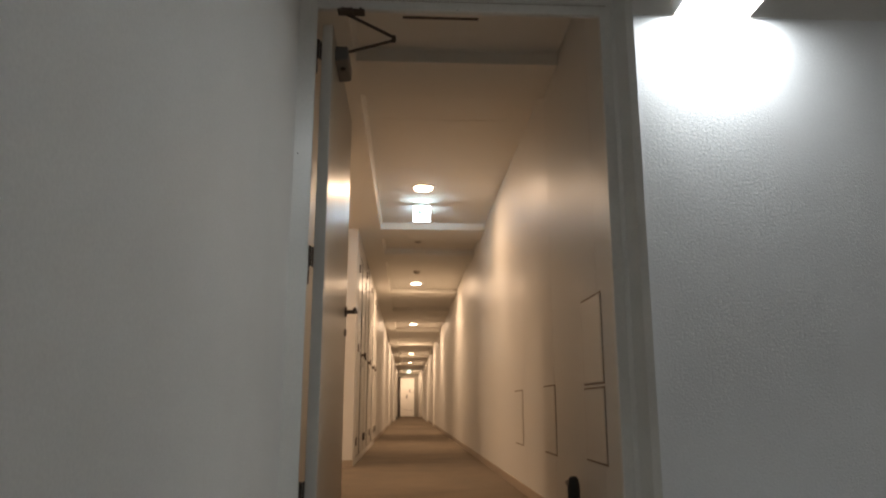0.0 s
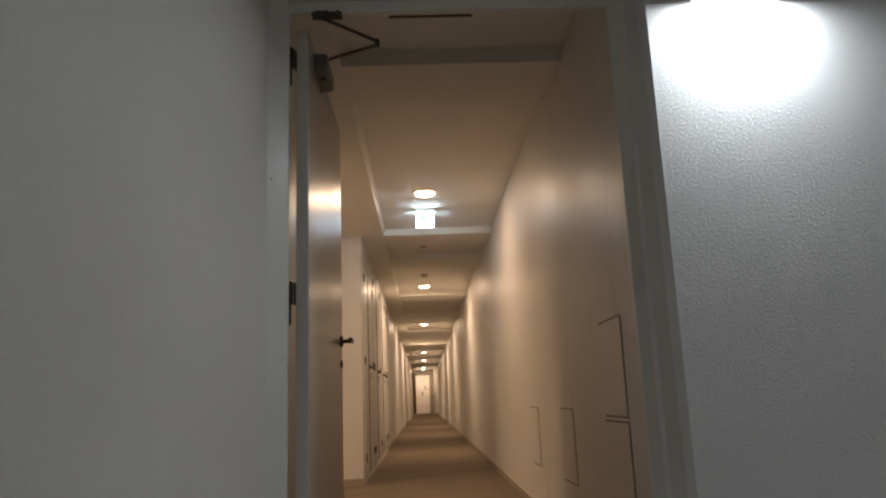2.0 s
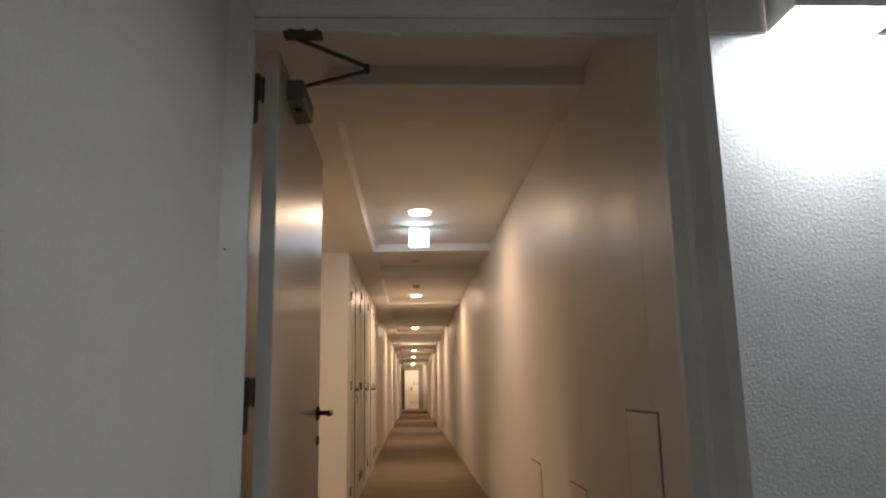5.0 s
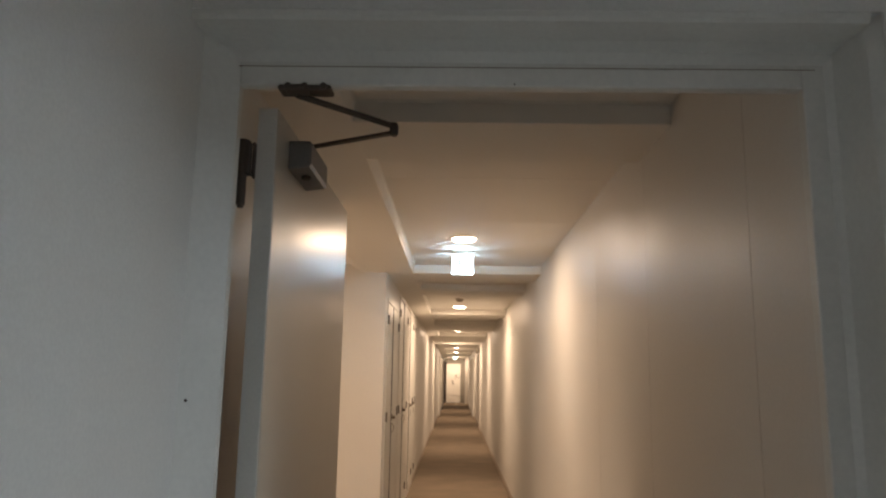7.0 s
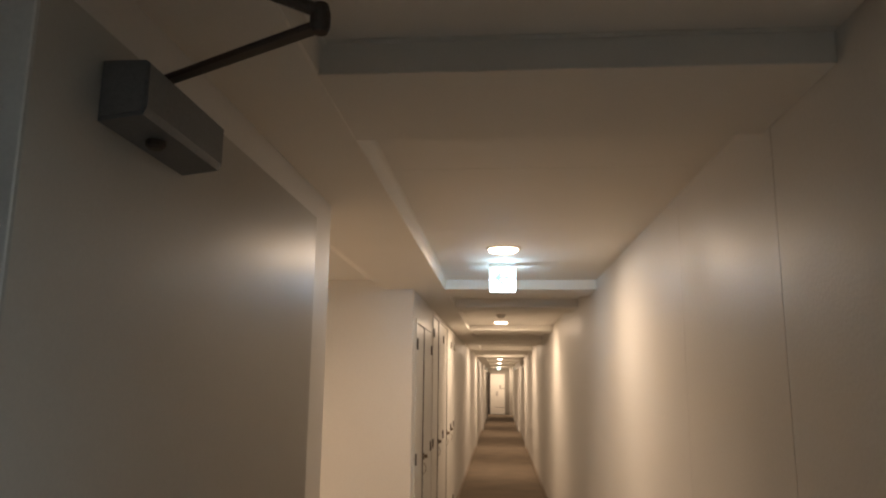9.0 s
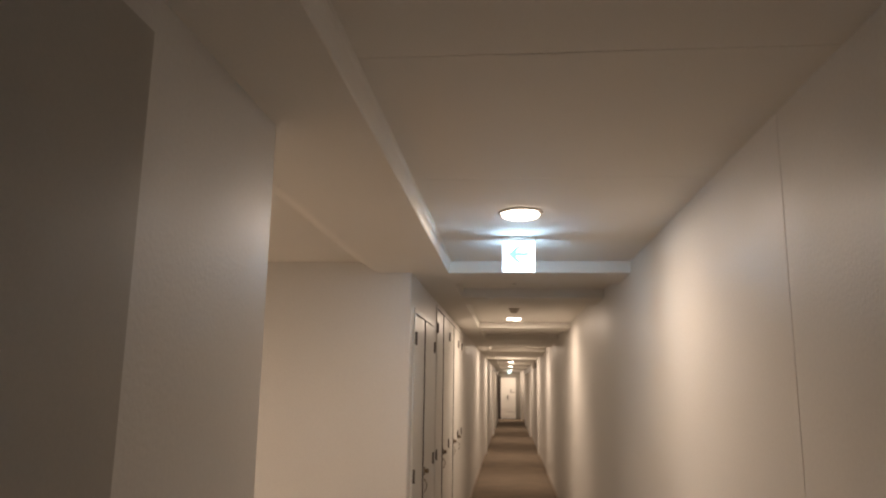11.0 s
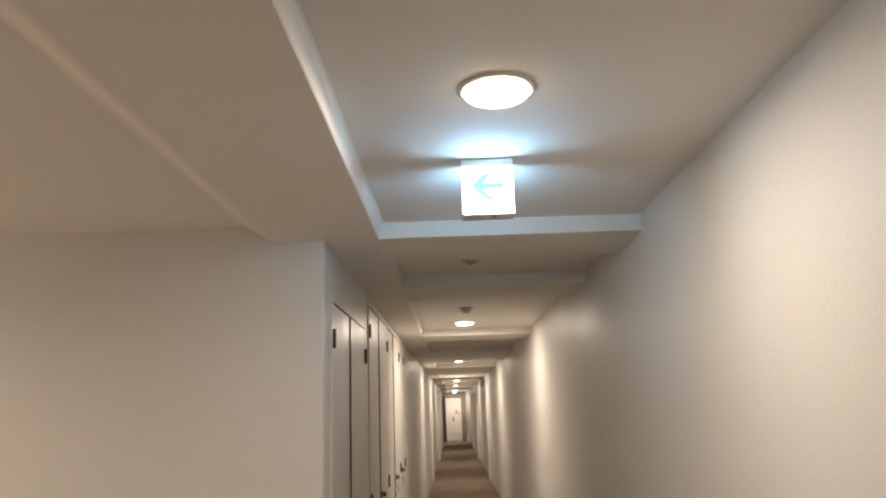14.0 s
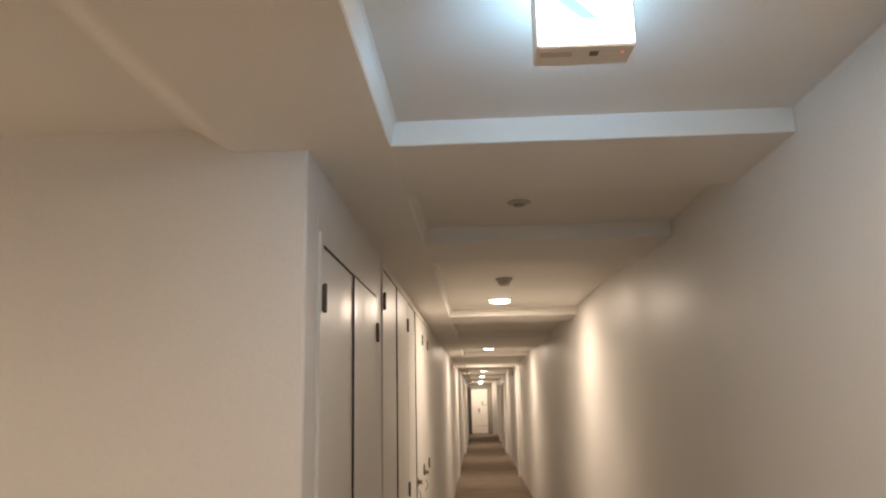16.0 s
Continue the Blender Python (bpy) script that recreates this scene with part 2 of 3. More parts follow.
def build_shell():
    structure("floor", boxed(-3.0, X_R + 0.2, Y_DOOR, Y_END + 0.2, -0.2, 0.0), CARPET, "beige-brown loop pile corridor carpet", "floor")
    structure("floor_doorway", boxed(OPEN_L, OPEN_R, 3.48, Y_DOOR, -0.1, 0.003, bevel=0.002), STEEL, "brushed steel door threshold", "threshold")
    structure("wall_right", boxed(X_R + 0.003, X_R + 0.2, Y_DOOR, Y_END + 0.2, 0, 2.6), BACKING, "beige papered corridor wall in joined strips", "wall")
    structure("wall_left_near", boxed(X_L - 0.2 - 0.018, X_L - 0.018, Y_DOOR, Y_NOOK0, 0, 2.6, bevel=0.006), WALLPAPER, "beige embossed papered wall beside the open door", "wall")
    structure("wall_nook", boxed(-3.0, X_L, Y_NOOK1, Y_NOOK1 + 0.14, 0, 2.6, bevel=0.006), WALLPAPER, "beige papered wall of the side passage", "wall")
    structure("wall_nook_near", boxed(-3.0, X_L - 0.22, Y_NOOK0 - 0.14, Y_NOOK0, 0, 2.6), WALLPAPER, "beige papered wall of the side passage", "wall")
    structure("wall_nook_end", boxed(-3.2, -3.0, Y_NOOK0 - 0.14, Y_NOOK1 + 0.14, 0, 2.6), WALLPAPER, "beige papered end wall of the side passage", "wall")
    structure("wall_far", boxed(-0.2, X_R + 0.2, Y_END, Y_END + 0.2, 0, 2.6), TAUPE, "taupe wall at the corridor's end", "wall")
    structure("wall_door_corridor", boxed(X_L - 0.2, OPEN_L, Y_DOOR - 0.001, Y_DOOR + 0.004, 0, 2.6), WALLPAPER, "beige papered strip beside the door frame", "wall")
    # ceiling: raised panels with beams and a long soffit, all one piece
    bm = bmesh.new()
    box(bm, -3.2, X_R + 0.2, Y_DOOR - 0.2, Y_END + 0.2, Z_HIGH + 0.003, Z_HIGH + 0.3)
    joints = [Y_DOOR - 0.2, 4.44, 5.37, 6.33] + [8.2 + 0.95 * k for k in range(34)] + [Y_END + 0.2]
    for a, b in zip(joints, joints[1:]):
        box(bm, -3.2, X_R + 0.2, a + 0.0014, b - 0.0014, Z_HIGH, Z_HIGH + 0.0025)
    structure("ceiling", bm, CEILING, "beige papered corridor ceiling with raised panels", "ceiling")
    bm = bmesh.new()
    slope = [(0.19 + 0.15 * k / 16, Z_HIGH + 0.001 - (Z_HIGH + 0.001 - Z_LOW) * (1 - math.cos(math.pi * k / 16)) / 2) for k in range(17)]
    prism(bm, [(0.19, Z_HIGH + 0.02)] + slope + [(X_SOFFIT, Z_LOW), (X_SOFFIT + 0.004, Z_LOW + 0.004), (X_SOFFIT + 0.010, Z_HIGH - 0.012), (X_SOFFIT + 0.014, Z_HIGH - 0.004), (X_SOFFIT + 0.022, Z_HIGH + 0.001), (X_SOFFIT + 0.022, Z_HIGH + 0.02)], "y", Y_DOOR + 0.002, Y_END)
    structure("soffit", bm, CEILING, "long lowered ceiling soffit with a sloped edge", "soffit")
    for y0, y1 in BEAMS:
        structure("ceiling_beam", boxed(X_SOFFIT - 0.01, X_R, y0, y1, Z_LOW + 0.0006, Z_HIGH + 0.01, bevel=0.002), CEILING, "shallow papered ceiling beam across the corridor", "beam")


def build_frame():
    """The grey steel door frame in the stair door's opening."""
    frame_ob = thing("door_frame", "grey painted steel door frame", "door frame")
    frame_ob["kind"] = "structure"
    y0, y1 = 3.505, 3.532
    xl, xr, zb, zt = 0.674, 1.744, 2.014, 2.051
    part("jamb", boxed(OPEN_L - 0.001, xl, y0, y1, 0, OPEN_T, bevel=0.002), FRAME_PAINT, frame_ob)
    part("jamb", boxed(xr, OPEN_R + 0.001, y0, y1, 0, OPEN_T, bevel=0.002), FRAME_PAINT, frame_ob)
    part("head", boxed(xl + 0.0005, xr - 0.0005, y0, y1, zb, OPEN_T, bevel=0.002), FRAME_PAINT, frame_ob)
    # linings: a narrow front lip, then a straight reveal back to the jambs and the head
    part("lining", prism(bmesh.new(), [(OPEN_L - 0.001, 3.452), (xl - 0.002, y0 - 0.0005), (OPEN_L - 0.001, y0 - 0.0005)], "z", 0, OPEN_T), FRAME_PAINT, frame_ob)
    part("lining", prism(bmesh.new(), [(OPEN_R + 0.001, Y_STAIR + 0.002), (1.812, Y_STAIR + 0.024), (1.796, y0 - 0.012), (1.783, y0 - 0.0005), (OPEN_R + 0.001, y0 - 0.0005)], "z", 0, OPEN_T + 0.003), FRAME_PAINT, frame_ob)
    part("lining", prism(bmesh.new(), [(Y_STAIR - 0.002, OPEN_T + 0.003), (Y_STAIR - 0.001, 2.094), (Y_STAIR + 0.006, 2.0885), (y0 - 0.045, 2.086), (y0 - 0.014, 2.078), (y0 - 0.001, 2.060), (y0 - 0.001, OPEN_T + 0.003)], "x", OPEN_L + 0.001, 1.8095), FRAME_PAINT, frame_ob)
    part("groove", boxed(0.660, 1.768, y0 - 0.0012, y0 + 0.002, zt - 0.0004, zt + 0.0010), PANEL_EDGE, frame_ob, "dark hairline joint")
    part("screw", lathe(bmesh.new(), [(0.0018, 0.0), (0.0015, -0.001)], (1.20, y0, 2.018), "y", 10), BRONZE, frame_ob, "tiny dark screw head")
    part("screw", lathe(bmesh.new(), [(0.003, 0.003), (0.0026, -0.0022)], (0.631, 3.4645, 1.422), "y", 10), BRONZE, frame_ob, "tiny dark screw head")


def build_leaf():
    """The stair door, standing open into the corridor; built along local x, then swung."""
    door = thing("door", "open beige painted steel fire door", "door", place=pose(0.680, 3.622, 0, 0, 0, 90.0))
    w, t, h = 0.965, 0.041, 2.012
    # local x runs along the leaf, local -y is the face towards the corridor's middle
    part("leaf", boxed(0.002, w, -t, 0, 0.008, h, bevel=0.002), LEAF_PAINT, door)
    part("hinge_edge", boxed(-0.001, 0.0022, -t + 0.001, -0.001, 0.01, h - 0.001, bevel=0.0008), EDGE_PAINT, door, "grey painted door edge")
    for z in (1.80, 0.985, 0.17):
        hinge = part("hinge", boxed(-0.010, 0.004, -0.0005, 0.005, z + 0.06, z + 0.135, bevel=0.002), BRONZE, door, "dark bronze hinge")
        bm = bmesh.new()
        rod(bm, (-0.022, 0.019, z), (-0.022, 0.019, z + 0.135), 0.009, 16)
        rod(bm, (-0.022, 0.019, z - 0.006), (-0.022, 0.019, z), 0.006, 16)
        box(bm, -0.03, -0.008, 0.005, 0.019, z + 0.062, z + 0.133, bevel=0.002)
        part("knuckle", bm, BRONZE, hinge)
    rose = part("rose", lathe(bmesh.new(), [(0.026, 0), (0.026, -0.006), (0.022, -0.009)], (w - 0.06, -t, 1.0), "y", 24), BRONZE, door, "dark round handle rose", True)
    bm = bmesh.new()
    rod(bm, (w - 0.06, -t - 0.005, 1.0), (w - 0.06, -t - 0.055, 1.0), 0.009)
    bar(bm, (w - 0.05, -t - 0.052, 1.0), (w - 0.165, -t - 0.052, 1.0), 0.014, 0.02, 0.005)
    part("lever", bm, BRONZE, rose, "dark lever handle")
    part("cylinder", lathe(bmesh.new(), [(0.018, 0), (0.018, -0.006), (0.012, -0.008)], (w - 0.06, -t, 0.90), "y", 20), BRONZE, door, "dark lock cylinder", True)


def build_closer():
    """The overhead closer: a body on the leaf and two arms to the frame's head."""
    closer = thing("door_closer", "dark grey overhead door closer with folded arm", "door closer")
    x = 0.7215
    bm = prism(bmesh.new(), [(x, 1.912), (x + 0.046, 1.918), (x + 0.05, 1.926), (x + 0.05, 1.972), (x + 0.045, 1.976), (x, 1.976)], "y", 3.725, 3.925)
    bmesh.ops.bevel(bm, geom=[e for e in bm.edges if abs(e.verts[0].co.y - e.verts[1].co.y) < 0.001], offset=0.003, segments=2, affect="EDGES")
    body = part("body", bm, CLOSER_GREY, closer)
    part("valve_cap", lathe(bmesh.new(), [(0.011, 0.0), (0.011, -0.006), (0.007, -0.009)], (x + 0.025, 3.80, 1.915), "z", 16), BRONZE, body, "dark round cap")
    pivot = Vector((x + 0.026, 3.80, 1.976))
    part("spindle", lathe(bmesh.new(), [(0.012, -0.001), (0.012, 0.012)], pivot, "z", 16), BRONZE, closer)
    elbow = Vector((0.957, 3.675, 1.985))
    part("main_arm", bar(bmesh.new(), pivot + Vector((0, 0, 0.008)), elbow - Vector((0, 0, 0.006)), 0.016, 0.007), BRONZE, closer)
    foot = Vector((0.782, 3.522, 2.000))
    bm = bmesh.new()
    rod(bm, foot, elbow + Vector((0, 0, 0.008)), 0.0064, 14)
    part("fore_arm", bm, BRONZE, closer)
    part("elbow_pin", lathe(bmesh.new(), [(0.007, -0.013), (0.0095, -0.007), (0.0095, 0.006), (0.007, 0.015)], elbow, "z", 16), BRONZE, closer)
    bm = boxed(0.748, 0.850, 3.502, 3.545, 2.0045, 2.0145, bevel=0.003)
    box(bm, 0.762, 0.806, 3.492, 3.530, 1.999, 2.0125, bevel=0.005, segments=2)
    for bx in (0.768, 0.800, 0.836):
        lathe(bm, [(0.007, 0.0), (0.007, -0.004), (0.004, -0.006)], (bx, 3.503, 2.010), "y", 12)
    part("foot_plate", bm, BRONZE, closer)


def build_downlight():
    lamp = thing("downlight", "round recessed downlight with white rim", "downlight", "corridor downlights")
    rim = [(0.076, 0.0), (0.076, -0.004), (0.080, -0.007), (0.090, -0.006), (0.094, 0.0)]
    part("rim", lathe(bmesh.new(), rim, (0, 0, 0), "z", 40), WHITE_PLASTIC, lamp, "white rim", True)
    part("diffuser", lathe(bmesh.new(), [(0.077, 0.0), (0.077, -0.010), (0.074, -0.015), (0.066, -0.019), (0.040, -0.021), (0.01, -0.0215)], (0, 0, 0), "z", 40), DIFFUSER, lamp, "glowing warm diffuser", True)
    return lamp


def build_lights():
    first = build_downlight()
    first.matrix_basis = pose(1.143, LAMPS[0], Z_HIGH)
    for y in LAMPS[1:]:
        copy_thing(first, pose(1.143, y, Z_HIGH))
    # unseen downlight added in the side passage, for the light on its wall
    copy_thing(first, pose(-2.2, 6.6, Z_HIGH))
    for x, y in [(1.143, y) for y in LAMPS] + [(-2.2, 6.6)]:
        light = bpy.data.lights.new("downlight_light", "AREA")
        # the passage's light is wider and stronger than the others, to fill its wall
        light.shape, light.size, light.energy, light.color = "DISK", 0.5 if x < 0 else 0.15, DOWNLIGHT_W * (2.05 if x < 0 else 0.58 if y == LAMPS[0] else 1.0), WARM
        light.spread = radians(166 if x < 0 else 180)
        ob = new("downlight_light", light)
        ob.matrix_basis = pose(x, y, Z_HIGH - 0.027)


def build_exit_sign(place, face=SIGN_FACE):
    sign = thing("exit_sign", "lit white ceiling exit sign with pale green arrow", "exit sign", place=place)
    w, h, d = 0.157, 0.178, 0.075
    part("body", boxed(-w / 2, w / 2, 0.003, d - 0.003, -h, -0.004, bevel=0.003), WHITE_PLASTIC, sign, "white plastic body")
    part("face", boxed(-w / 2 + 0.003, w / 2 - 0.003, 0.0, 0.0055, -h + 0.004, -0.029, bevel=0.002), face, sign, "glowing white face")
    part("face", boxed(-w / 2 + 0.003, w / 2 - 0.003, d - 0.0055, d, -h + 0.004, -0.029, bevel=0.002), face, sign, "glowing white face")
    bm = bmesh.new()
    prism(bm, [(-0.053, -0.090), (-0.010, -0.052), (0.014, -0.052), (-0.013, -0.080), (0.05, -0.082), (0.05, -0.098), (-0.013, -0.100), (0.020, -0.134), (-0.006, -0.134)], "y", -0.0035, -0.0003)
    part("arrow", bm, GREEN, sign, "pale green arrow")
    part("label_plate", boxed(-0.072, -0.02, 0.022, 0.036, -h - 0.0012, -h + 0.001), GREY_PLASTIC, sign, "grey label plate")
    part("test_switch", boxed(0.008, 0.022, 0.022, 0.036, -h - 0.0012, -h + 0.001), CLOSER_GREY, sign, "dark test switch")
    part("indicator", boxed(0.058, 0.063, 0.024, 0.029, -h - 0.002, -h + 0.001), RED_LED, sign, "tiny red indicator")
    return sign


build_stairwell()
build_stair_lamp()
build_ceiling_lamp()
build_shell()
build_frame()
build_leaf()
build_closer()
build_lights()
build_exit_sign(pose(1.141, 7.31, Z_HIGH))
build_exit_sign(pose(1.10, 37.9, Z_HIGH), FAR_SIGN_FACE)


# ---- closets in the corridor wall ----
def build_closet(y0, ym, y1, top, left_hinges=True):
    """Flush closet doors in a thin frame; hinges on the outer sides, a lock beside the joint. ym None: one door."""
    single = ym is None
    closet = thing("closet", "beige painted single utility closet door in wall" if single else "beige painted double utility closet doors in wall", "closet", "corridor closets")
    f = 0.03
    x = X_L
    part("frame", boxed(x - 0.05, x + 0.008, y0 - f, y0, 0.06, top + f, bevel=0.002), CLOSET_PAINT, closet)
    part("frame", boxed(x - 0.05, x + 0.008, y1, y1 + f, 0.06, top + f, bevel=0.002), CLOSET_PAINT, closet)
    part("frame", boxed(x - 0.05, x + 0.008, y0 + 0.0005, y1 - 0.0005, top, top + f, bevel=0.002), CLOSET_PAINT, closet)
    # near-black board and head strip stand in for the dark of the gaps
    part("cavity", boxed(x - 0.06, x - 0.035, y0, y1, 0.06, top), SEAL, closet, "dark gap behind the doors")
    part("seal", boxed(x - 0.03, x + 0.005, y0 + 0.003, y1 - 0.003, top - 0.0065, top), SEAL, closet, "dark strip in the gap above the doors")
    leaves = [(y0 + 0.003, y1 - 0.003, y1)]
    if not single:
        part("seal", boxed(x - 0.03, x + 0.010, ym - 0.0038, ym + 0.0040, 0.08, top - 0.007), SEAL, closet, "black meeting seal")
        leaves = [(y0 + 0.003, ym - 0.0045, y0), (ym + 0.0045, y1 - 0.003, y1)]
    for a, b, hinge_y in leaves:
        door = part("door", boxed(x - 0.034, x + (0.004 if hinge_y == y0 else 0.008), a, b, 0.08, top - 0.007, bevel=0.0015), CLOSET_PAINT, closet)
        for z in (top - 0.155, 1.115, 0.22) if left_hinges or hinge_y == y1 else ():
            hinge = part("hinge", boxed(x + 0.003, x + 0.016, hinge_y - 0.013, hinge_y + 0.002, z - 0.036, z + 0.036, bevel=0.002), BRONZE, door, "dark bronze hinge")
            bm = bmesh.new()
            rod(bm, (x + 0.014, hinge_y - 0.001, z - 0.040), (x + 0.014, hinge_y - 0.001, z + 0.040), 0.006, 12)
            part("knuckle", bm, BRONZE, hinge)
    lock_y = (y0 if single else ym) + 0.07
    lock = part("lock", boxed(x + 0.007, x + 0.014, lock_y - 0.022, lock_y + 0.022, 1.055, 1.108, bevel=0.004, segments=2), LOCK_BROWN, closet, "square bronze lock plate")
    part("knob", lathe(bmesh.new(), [(0.013, 0.012), (0.011, 0.020), (0.016, 0.026), (0.016, 0.034), (0.010, 0.038)], (x, lock_y, 1.082), "x", 18), LOCK_BROWN, lock, "round bronze thumb knob", True)
    bm = bmesh.new()
    steps = [(0.008 + 0.020 * math.sin(math.pi * k / 8), 0.945 + 0.085 * k / 8) for k in range(9)]
    for (ax, az), (bx, bz) in zip(steps, steps[1:]):
        bar(bm, (x + ax, lock_y, az), (x + bx, lock_y, bz + 0.001), 0.012, 0.005, 0.0015)
    part("pull", bm, LOCK_BROWN, closet, "bowed bronze pull")


build_closet(8.215, 8.722, 9.295, 2.070)
build_closet(9.53, 10.085, 10.66, 2.235)
build_closet(10.73, 11.245, 11.835, 2.235, False)
build_closet(11.90, None, 12.40, 2.235)

# wall pieces between and above the closets
bm = bmesh.new()
spans = [(8.215, 9.295, 2.070), (9.53, 10.66, 2.235), (10.73, 11.835, 2.235), (11.90, 12.40, 2.235)]
last = Y_NOOK1 + 0.138
for y0, y1, top in spans:
    a, b, c = y0 - 0.03, y1 + 0.03, top + 0.03
    box(bm, X_L - 0.2, X_L, last, a, 0, 2.6)
    box(bm, X_L - 0.2, X_L, a, b, c, 2.6)
    box(bm, X_L - 0.2, X_L, a, b, 0, 0.06)
    box(bm, X_L - 0.2, X_L - 0.061, a, b, 0.06, c)
    last = b
box(bm, X_L - 0.2, X_L, last, Y_END, 0, 2.6)
structure("wall_left", bm, WALLPAPER, "beige papered corridor wall with closets", "wall")


# ---- access panels low on the other wall ----
def build_access_panel(y0, y1, z0, z1):
    panel = thing("access_panel", "flush beige access panel with thin frame", "access panel", "wall access panels")
    x = X_R
    g = 0.007
    bm = bmesh.new()
    for a, b, c, d in ((y0, y0 + g, z0, z1), (y1 - g, y1, z0, z1), (y0 + g, y1 - g, z0, z0 + g), (y0 + g, y1 - g, z1 - g, z1)):
        box(bm, x - 0.0015, x + 0.002, a, b, c, d)
    part("frame", bm, PANEL_EDGE, panel, "thin brown shadow-gap frame")
    part("door", boxed(x - 0.004, x + 0.002, y0 + g + 0.003, y1 - g - 0.003, z0 + g + 0.003, z1 - g - 0.003, bevel=0.001), CLOSET_PAINT, panel)


build_access_panel(5.855, 6.19, 0.30, 0.66)
build_access_panel(4.79, 5.11, 0.305, 0.664)
build_access_panel(3.845, 4.17, 0.64, 1.005)
build_access_panel(3.845, 4.17, 0.33, 0.63)


# ---- ceiling fittings ----
def build_detector():
    det = thing("smoke_detector", "beige round ceiling smoke detector", "detector", place=pose(1.14, 10.66, Z_HIGH))
    part("base", lathe(bmesh.new(), [(0.052, 0), (0.052, -0.012), (0.046, -0.016)], (0, 0, 0), "z", 28), GREY_PLASTIC, det, "", True)
    part("sensor", lathe(bmesh.new(), [(0.040, -0.016), (0.036, -0.034), (0.024, -0.044), (0.008, -0.046)], (0, 0, 0), "z", 28), GREY_PLASTIC, det, "", True)


def build_spot():
    disc = thing("sprinkler", "small round ceiling sprinkler rosette", "sprinkler", place=pose(1.13, 8.88, Z_HIGH))
    part("plate", lathe(bmesh.new(), [(0.045, 0), (0.044, -0.004), (0.030, -0.009)], (0, 0, 0), "z", 28), GREY_PLASTIC, disc, "", True)
    part("cap", lathe(bmesh.new(), [(0.020, -0.009), (0.020, -0.015), (0.012, -0.018)], (0, 0, 0), "z", 20), STEEL, disc, "dull steel cap", True)


def build_slot():
    slot = thing("ceiling_slot", "dark narrow slot vent in ceiling", "vent")
    part("blade", boxed(0.985, 1.345, 4.130, 4.150, Z_HIGH - 0.003, Z_HIGH + 0.001, bevel=0.001), BRONZE, slot)


def build_wall_sign():
    sign = thing("projecting_sign", "small white sign projecting from corridor wall", "sign")
    part("plate", boxed(1.685, 1.755, 23.0, 23.02, 2.07, 2.25, bevel=0.003), DOOR_WHITE, sign)
    part("bracket", boxed(1.754, X_R + 0.001, 22.995, 23.025, 2.09, 2.23, bevel=0.003), STEEL, sign, "steel wall bracket")


build_wall_sign()
build_detector()
build_spot()
build_slot()


# ---- far end door ----
def build_far_door():
    door = thing("entrance_door", "pale closed entrance door at corridor end", "door")
    y = Y_END
    part("frame", boxed(0.55, 0.66, y - 0.03, y + 0.002, 0, 2.06, bevel=0.003), SEAL, door, "very dark brown frame")
    part("frame", boxed(1.40, 1.46, y - 0.03, y + 0.002, 0, 2.06, bevel=0.003), TAUPE, door)
    part("frame", boxed(0.661, 1.399, y - 0.03, y + 0.002, 2.0, 2.06, bevel=0.003), TAUPE, door)
    leaf = part("leaf", boxed(0.662, 1.398, y - 0.018, y + 0.001, 0.01, 1.998, bevel=0.003), DOOR_WHITE, door)
    part("handle", boxed(0.985, 1.03, y - 0.05, y - 0.018, 0.93, 1.14, bevel=0.008), BRONZE, leaf, "dark handle")

    part("letter_slot", boxed(1.12, 1.39, y - 0.022, y - 0.017, 1.27, 1.285), SEAL, leaf, "dark line plate")
    part("notice", boxed(1.13, 1.20, y - 0.021, y - 0.0175, 1.30, 1.44), STEEL, leaf, "small pale plate")
    part("kick_line", boxed(0.88, 1.39, y - 0.021, y - 0.0175, 0.34, 0.352), SEAL, leaf, "thin dark kick line")
    part("sill", boxed(0.60, 1.60, y - 0.10, y - 0.031, 0, 0.02, bevel=0.003), CLOSER_GREY, door, "dark metal sill")


build_far_door()


def build_stop_post():
    post = thing("door_stop", "small black rubber door stop post on carpet", "door stop", place=pose(1.735, 4.21, 0))
    part("post", lathe(bmesh.new(), [(0.034, 0.0), (0.034, 0.02), (0.026, 0.03), (0.026, 0.225), (0.021, 0.25), (0.012, 0.262)], (0, 0, 0), "z", 24), RUBBER, post, "", True)
    part("catch", boxed(-0.034, -0.018, -0.008, 0.008, 0.228, 0.246, bevel=0.003), STEEL, post, "small steel catch")


build_stop_post()


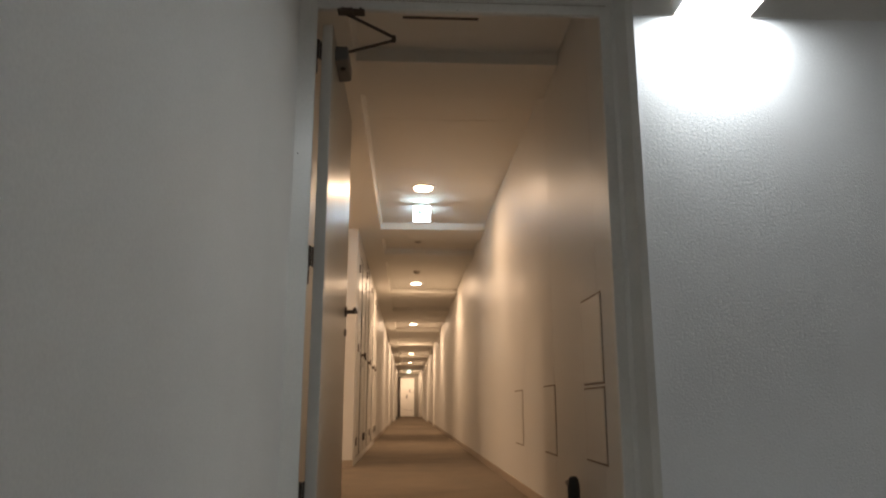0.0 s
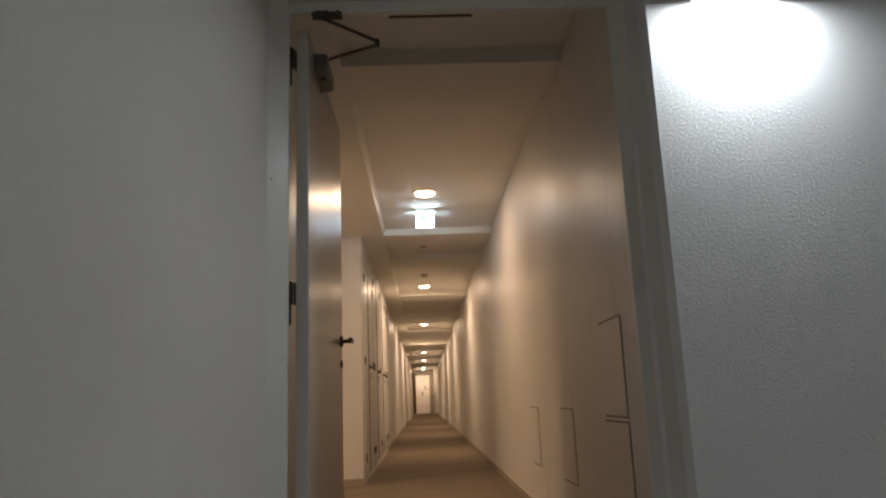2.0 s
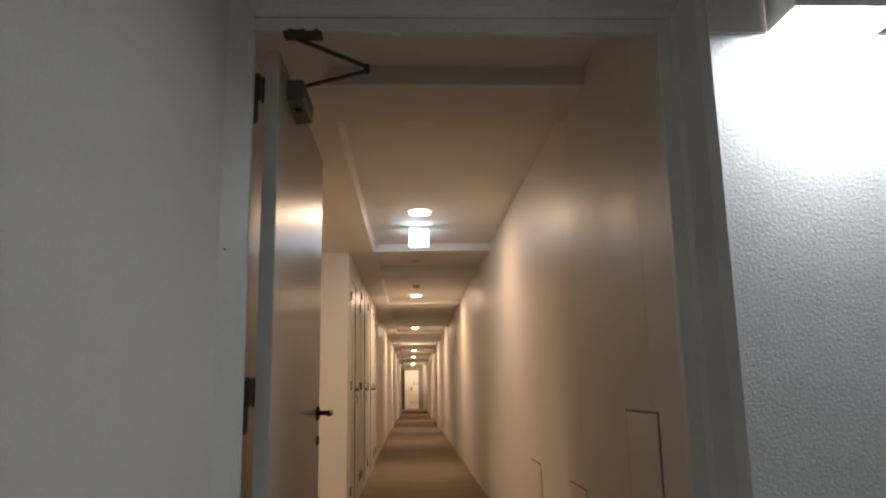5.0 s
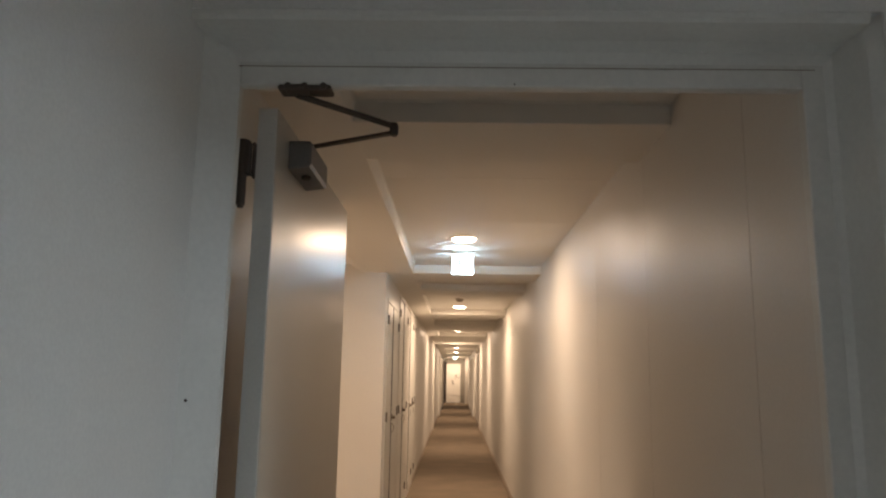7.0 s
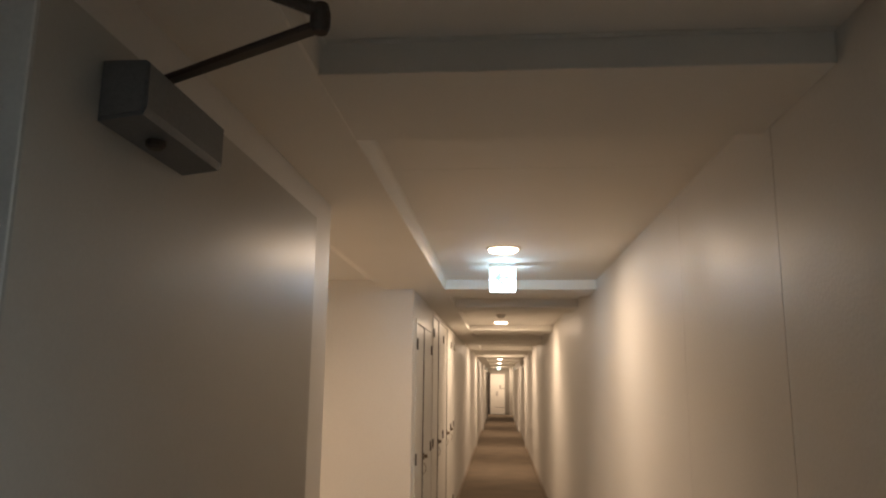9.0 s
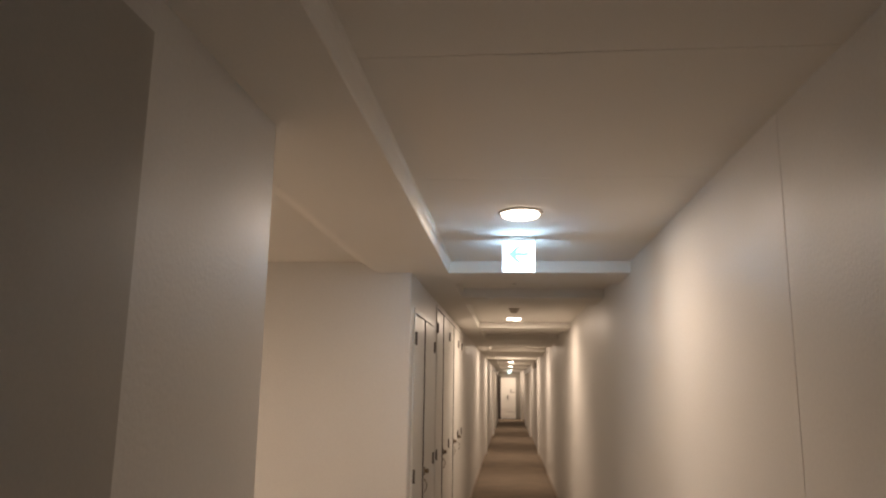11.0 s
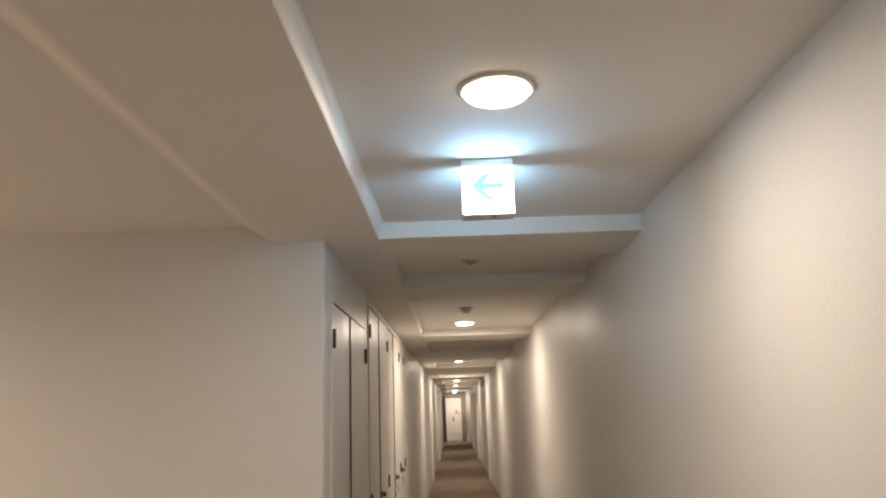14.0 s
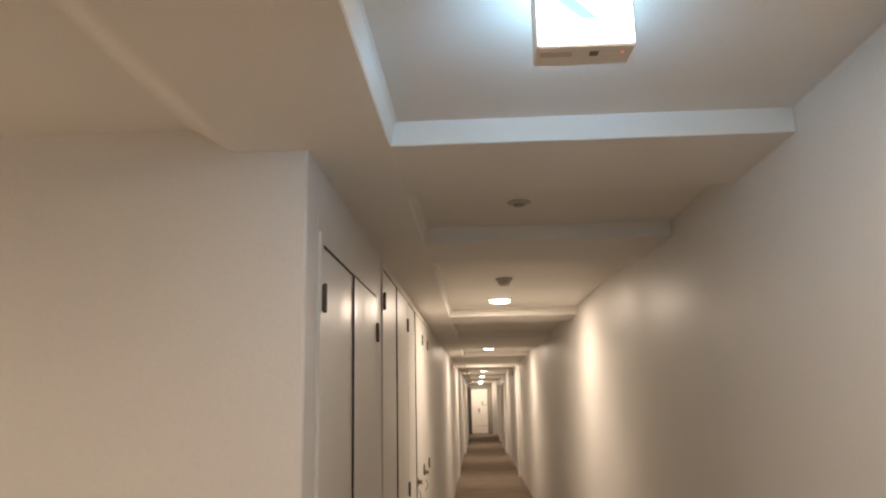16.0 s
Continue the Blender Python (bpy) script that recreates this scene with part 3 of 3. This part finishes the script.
# ---- apartment doors far down the corridor ----
def build_apartment_door(side, y0):
    """A flush door with a slim casing on one of the long walls; side 1 is the wall without closets."""
    door = thing("apartment_door", "beige apartment door with slim pale casing", "door", "doors along the corridor")
    def across(a, b):
        return (X_R - b, X_R - a) if side > 0 else (X_L + a, X_L + b)
    w, h = 0.86, 2.03
    x0, x1 = across(-0.002, 0.055)
    part("casing", boxed(x0, x1, y0, y0 + 0.05, 0, h + 0.05, bevel=0.003), DOOR_WHITE, door)
    part("casing", boxed(x0, x1, y0 + w - 0.05, y0 + w, 0, h + 0.05, bevel=0.003), DOOR_WHITE, door)
    part("casing", boxed(x0, x1, y0 + 0.051, y0 + w - 0.051, h, h + 0.05, bevel=0.003), DOOR_WHITE, door)
    x0, x1 = across(-0.002, 0.008)
    leaf = part("leaf", boxed(x0, x1, y0 + 0.053, y0 + w - 0.053, 0.01, h - 0.003, bevel=0.002), LEAF_PAINT, door)
    x0, x1 = across(0.008, 0.05)
    part("handle", boxed(x0, x1, y0 + 0.10, y0 + 0.125, 0.92, 1.06, bevel=0.006), BRONZE, leaf, "dark handle")


for y0 in (27.9, 30.6, 33.9):
    build_apartment_door(1, y0)
for y0 in (28.1, 31.7, 35.9):
    build_apartment_door(-1, y0)

# ---- open portal half way down, and the wall return beside the end door ----
def build_portal(y):
    portal = thing("portal", "pale painted casing of an open corridor portal", "door frame")
    portal["kind"] = "structure"
    part("post", boxed(X_L - 0.002, X_L + 0.022, y, y + 0.16, 0, Z_LOW - 0.001, bevel=0.004), DOOR_WHITE, portal)
    part("post", boxed(X_R - 0.022, X_R + 0.002, y, y + 0.16, 0, Z_LOW - 0.001, bevel=0.004), DOOR_WHITE, portal)
    part("head", boxed(X_L + 0.0225, X_R - 0.0225, y, y + 0.16, Z_LOW - 0.022, Z_LOW + 0.002, bevel=0.004), DOOR_WHITE, portal)


build_portal(21.79)
structure("wall_return", boxed(1.63, X_R + 0.001, 39.2, Y_END + 0.001, 0, 2.6, bevel=0.004), WALLPAPER, "beige papered wall return beside the end door", "wall")
stop = thing("door_stop", "small black rubber door stop by the wall", "door stop", place=pose(0.58, 32.2, 0))
part("post", lathe(bmesh.new(), [(0.03, 0.0), (0.03, 0.012), (0.022, 0.02), (0.022, 0.10), (0.015, 0.112)], (0, 0, 0), "z", 16), RUBBER, stop, "", True)

# ---- baseboards ----
structure("baseboard", boxed(X_R - 0.006, X_R + 0.0035, Y_DOOR + 0.002, Y_END, 0.0, 0.06, bevel=0.001), BASE, "brown vinyl baseboard", "baseboard")
structure("baseboard", boxed(X_L, X_L + 0.006, 12.44, Y_END, 0.0, 0.06, bevel=0.001), BASE, "brown vinyl baseboard", "baseboard")
structure("baseboard", boxed(X_L - 0.018, X_L - 0.012, Y_DOOR + 0.002, Y_NOOK0 - 0.001, 0.0, 0.06, bevel=0.001), BASE, "brown vinyl baseboard", "baseboard")
structure("baseboard", boxed(-2.9, X_L + 0.0, Y_NOOK1 - 0.006, Y_NOOK1, 0.0, 0.06, bevel=0.001), BASE, "brown vinyl baseboard", "baseboard")

# ---- wallpaper strips of the long wall ----
first_strip = mesh_of("wallpaper_strip", boxed(X_R, X_R + 0.0028, Y_DOOR, 3.8988, 0.0, 2.6), WALLPAPER)
new("wallpaper_strip", first_strip).parent = bpy.data.objects["wall_right"]
strip_mesh = mesh_of("wallpaper_strip", boxed(X_R, X_R + 0.0028, 0.0020, 0.9230, 0.0, 2.6), WALLPAPER)
tight_mesh = mesh_of("wallpaper_strip", boxed(X_R, X_R + 0.0028, 0.0001, 0.9249, 0.0, 2.6), WALLPAPER)
last_mesh = mesh_of("wallpaper_strip", boxed(X_R, X_R + 0.0028, 0.0020, 0.9249, 0.0, 2.6), WALLPAPER)
y = 3.90
while y < Y_END:
    strip = new("wallpaper_strip", strip_mesh if y < 5.5 else (last_mesh if y < 6.0 else tight_mesh))
    strip.location = (0, y, 0)
    strip.parent = bpy.data.objects["wall_right"]
    y += 0.925
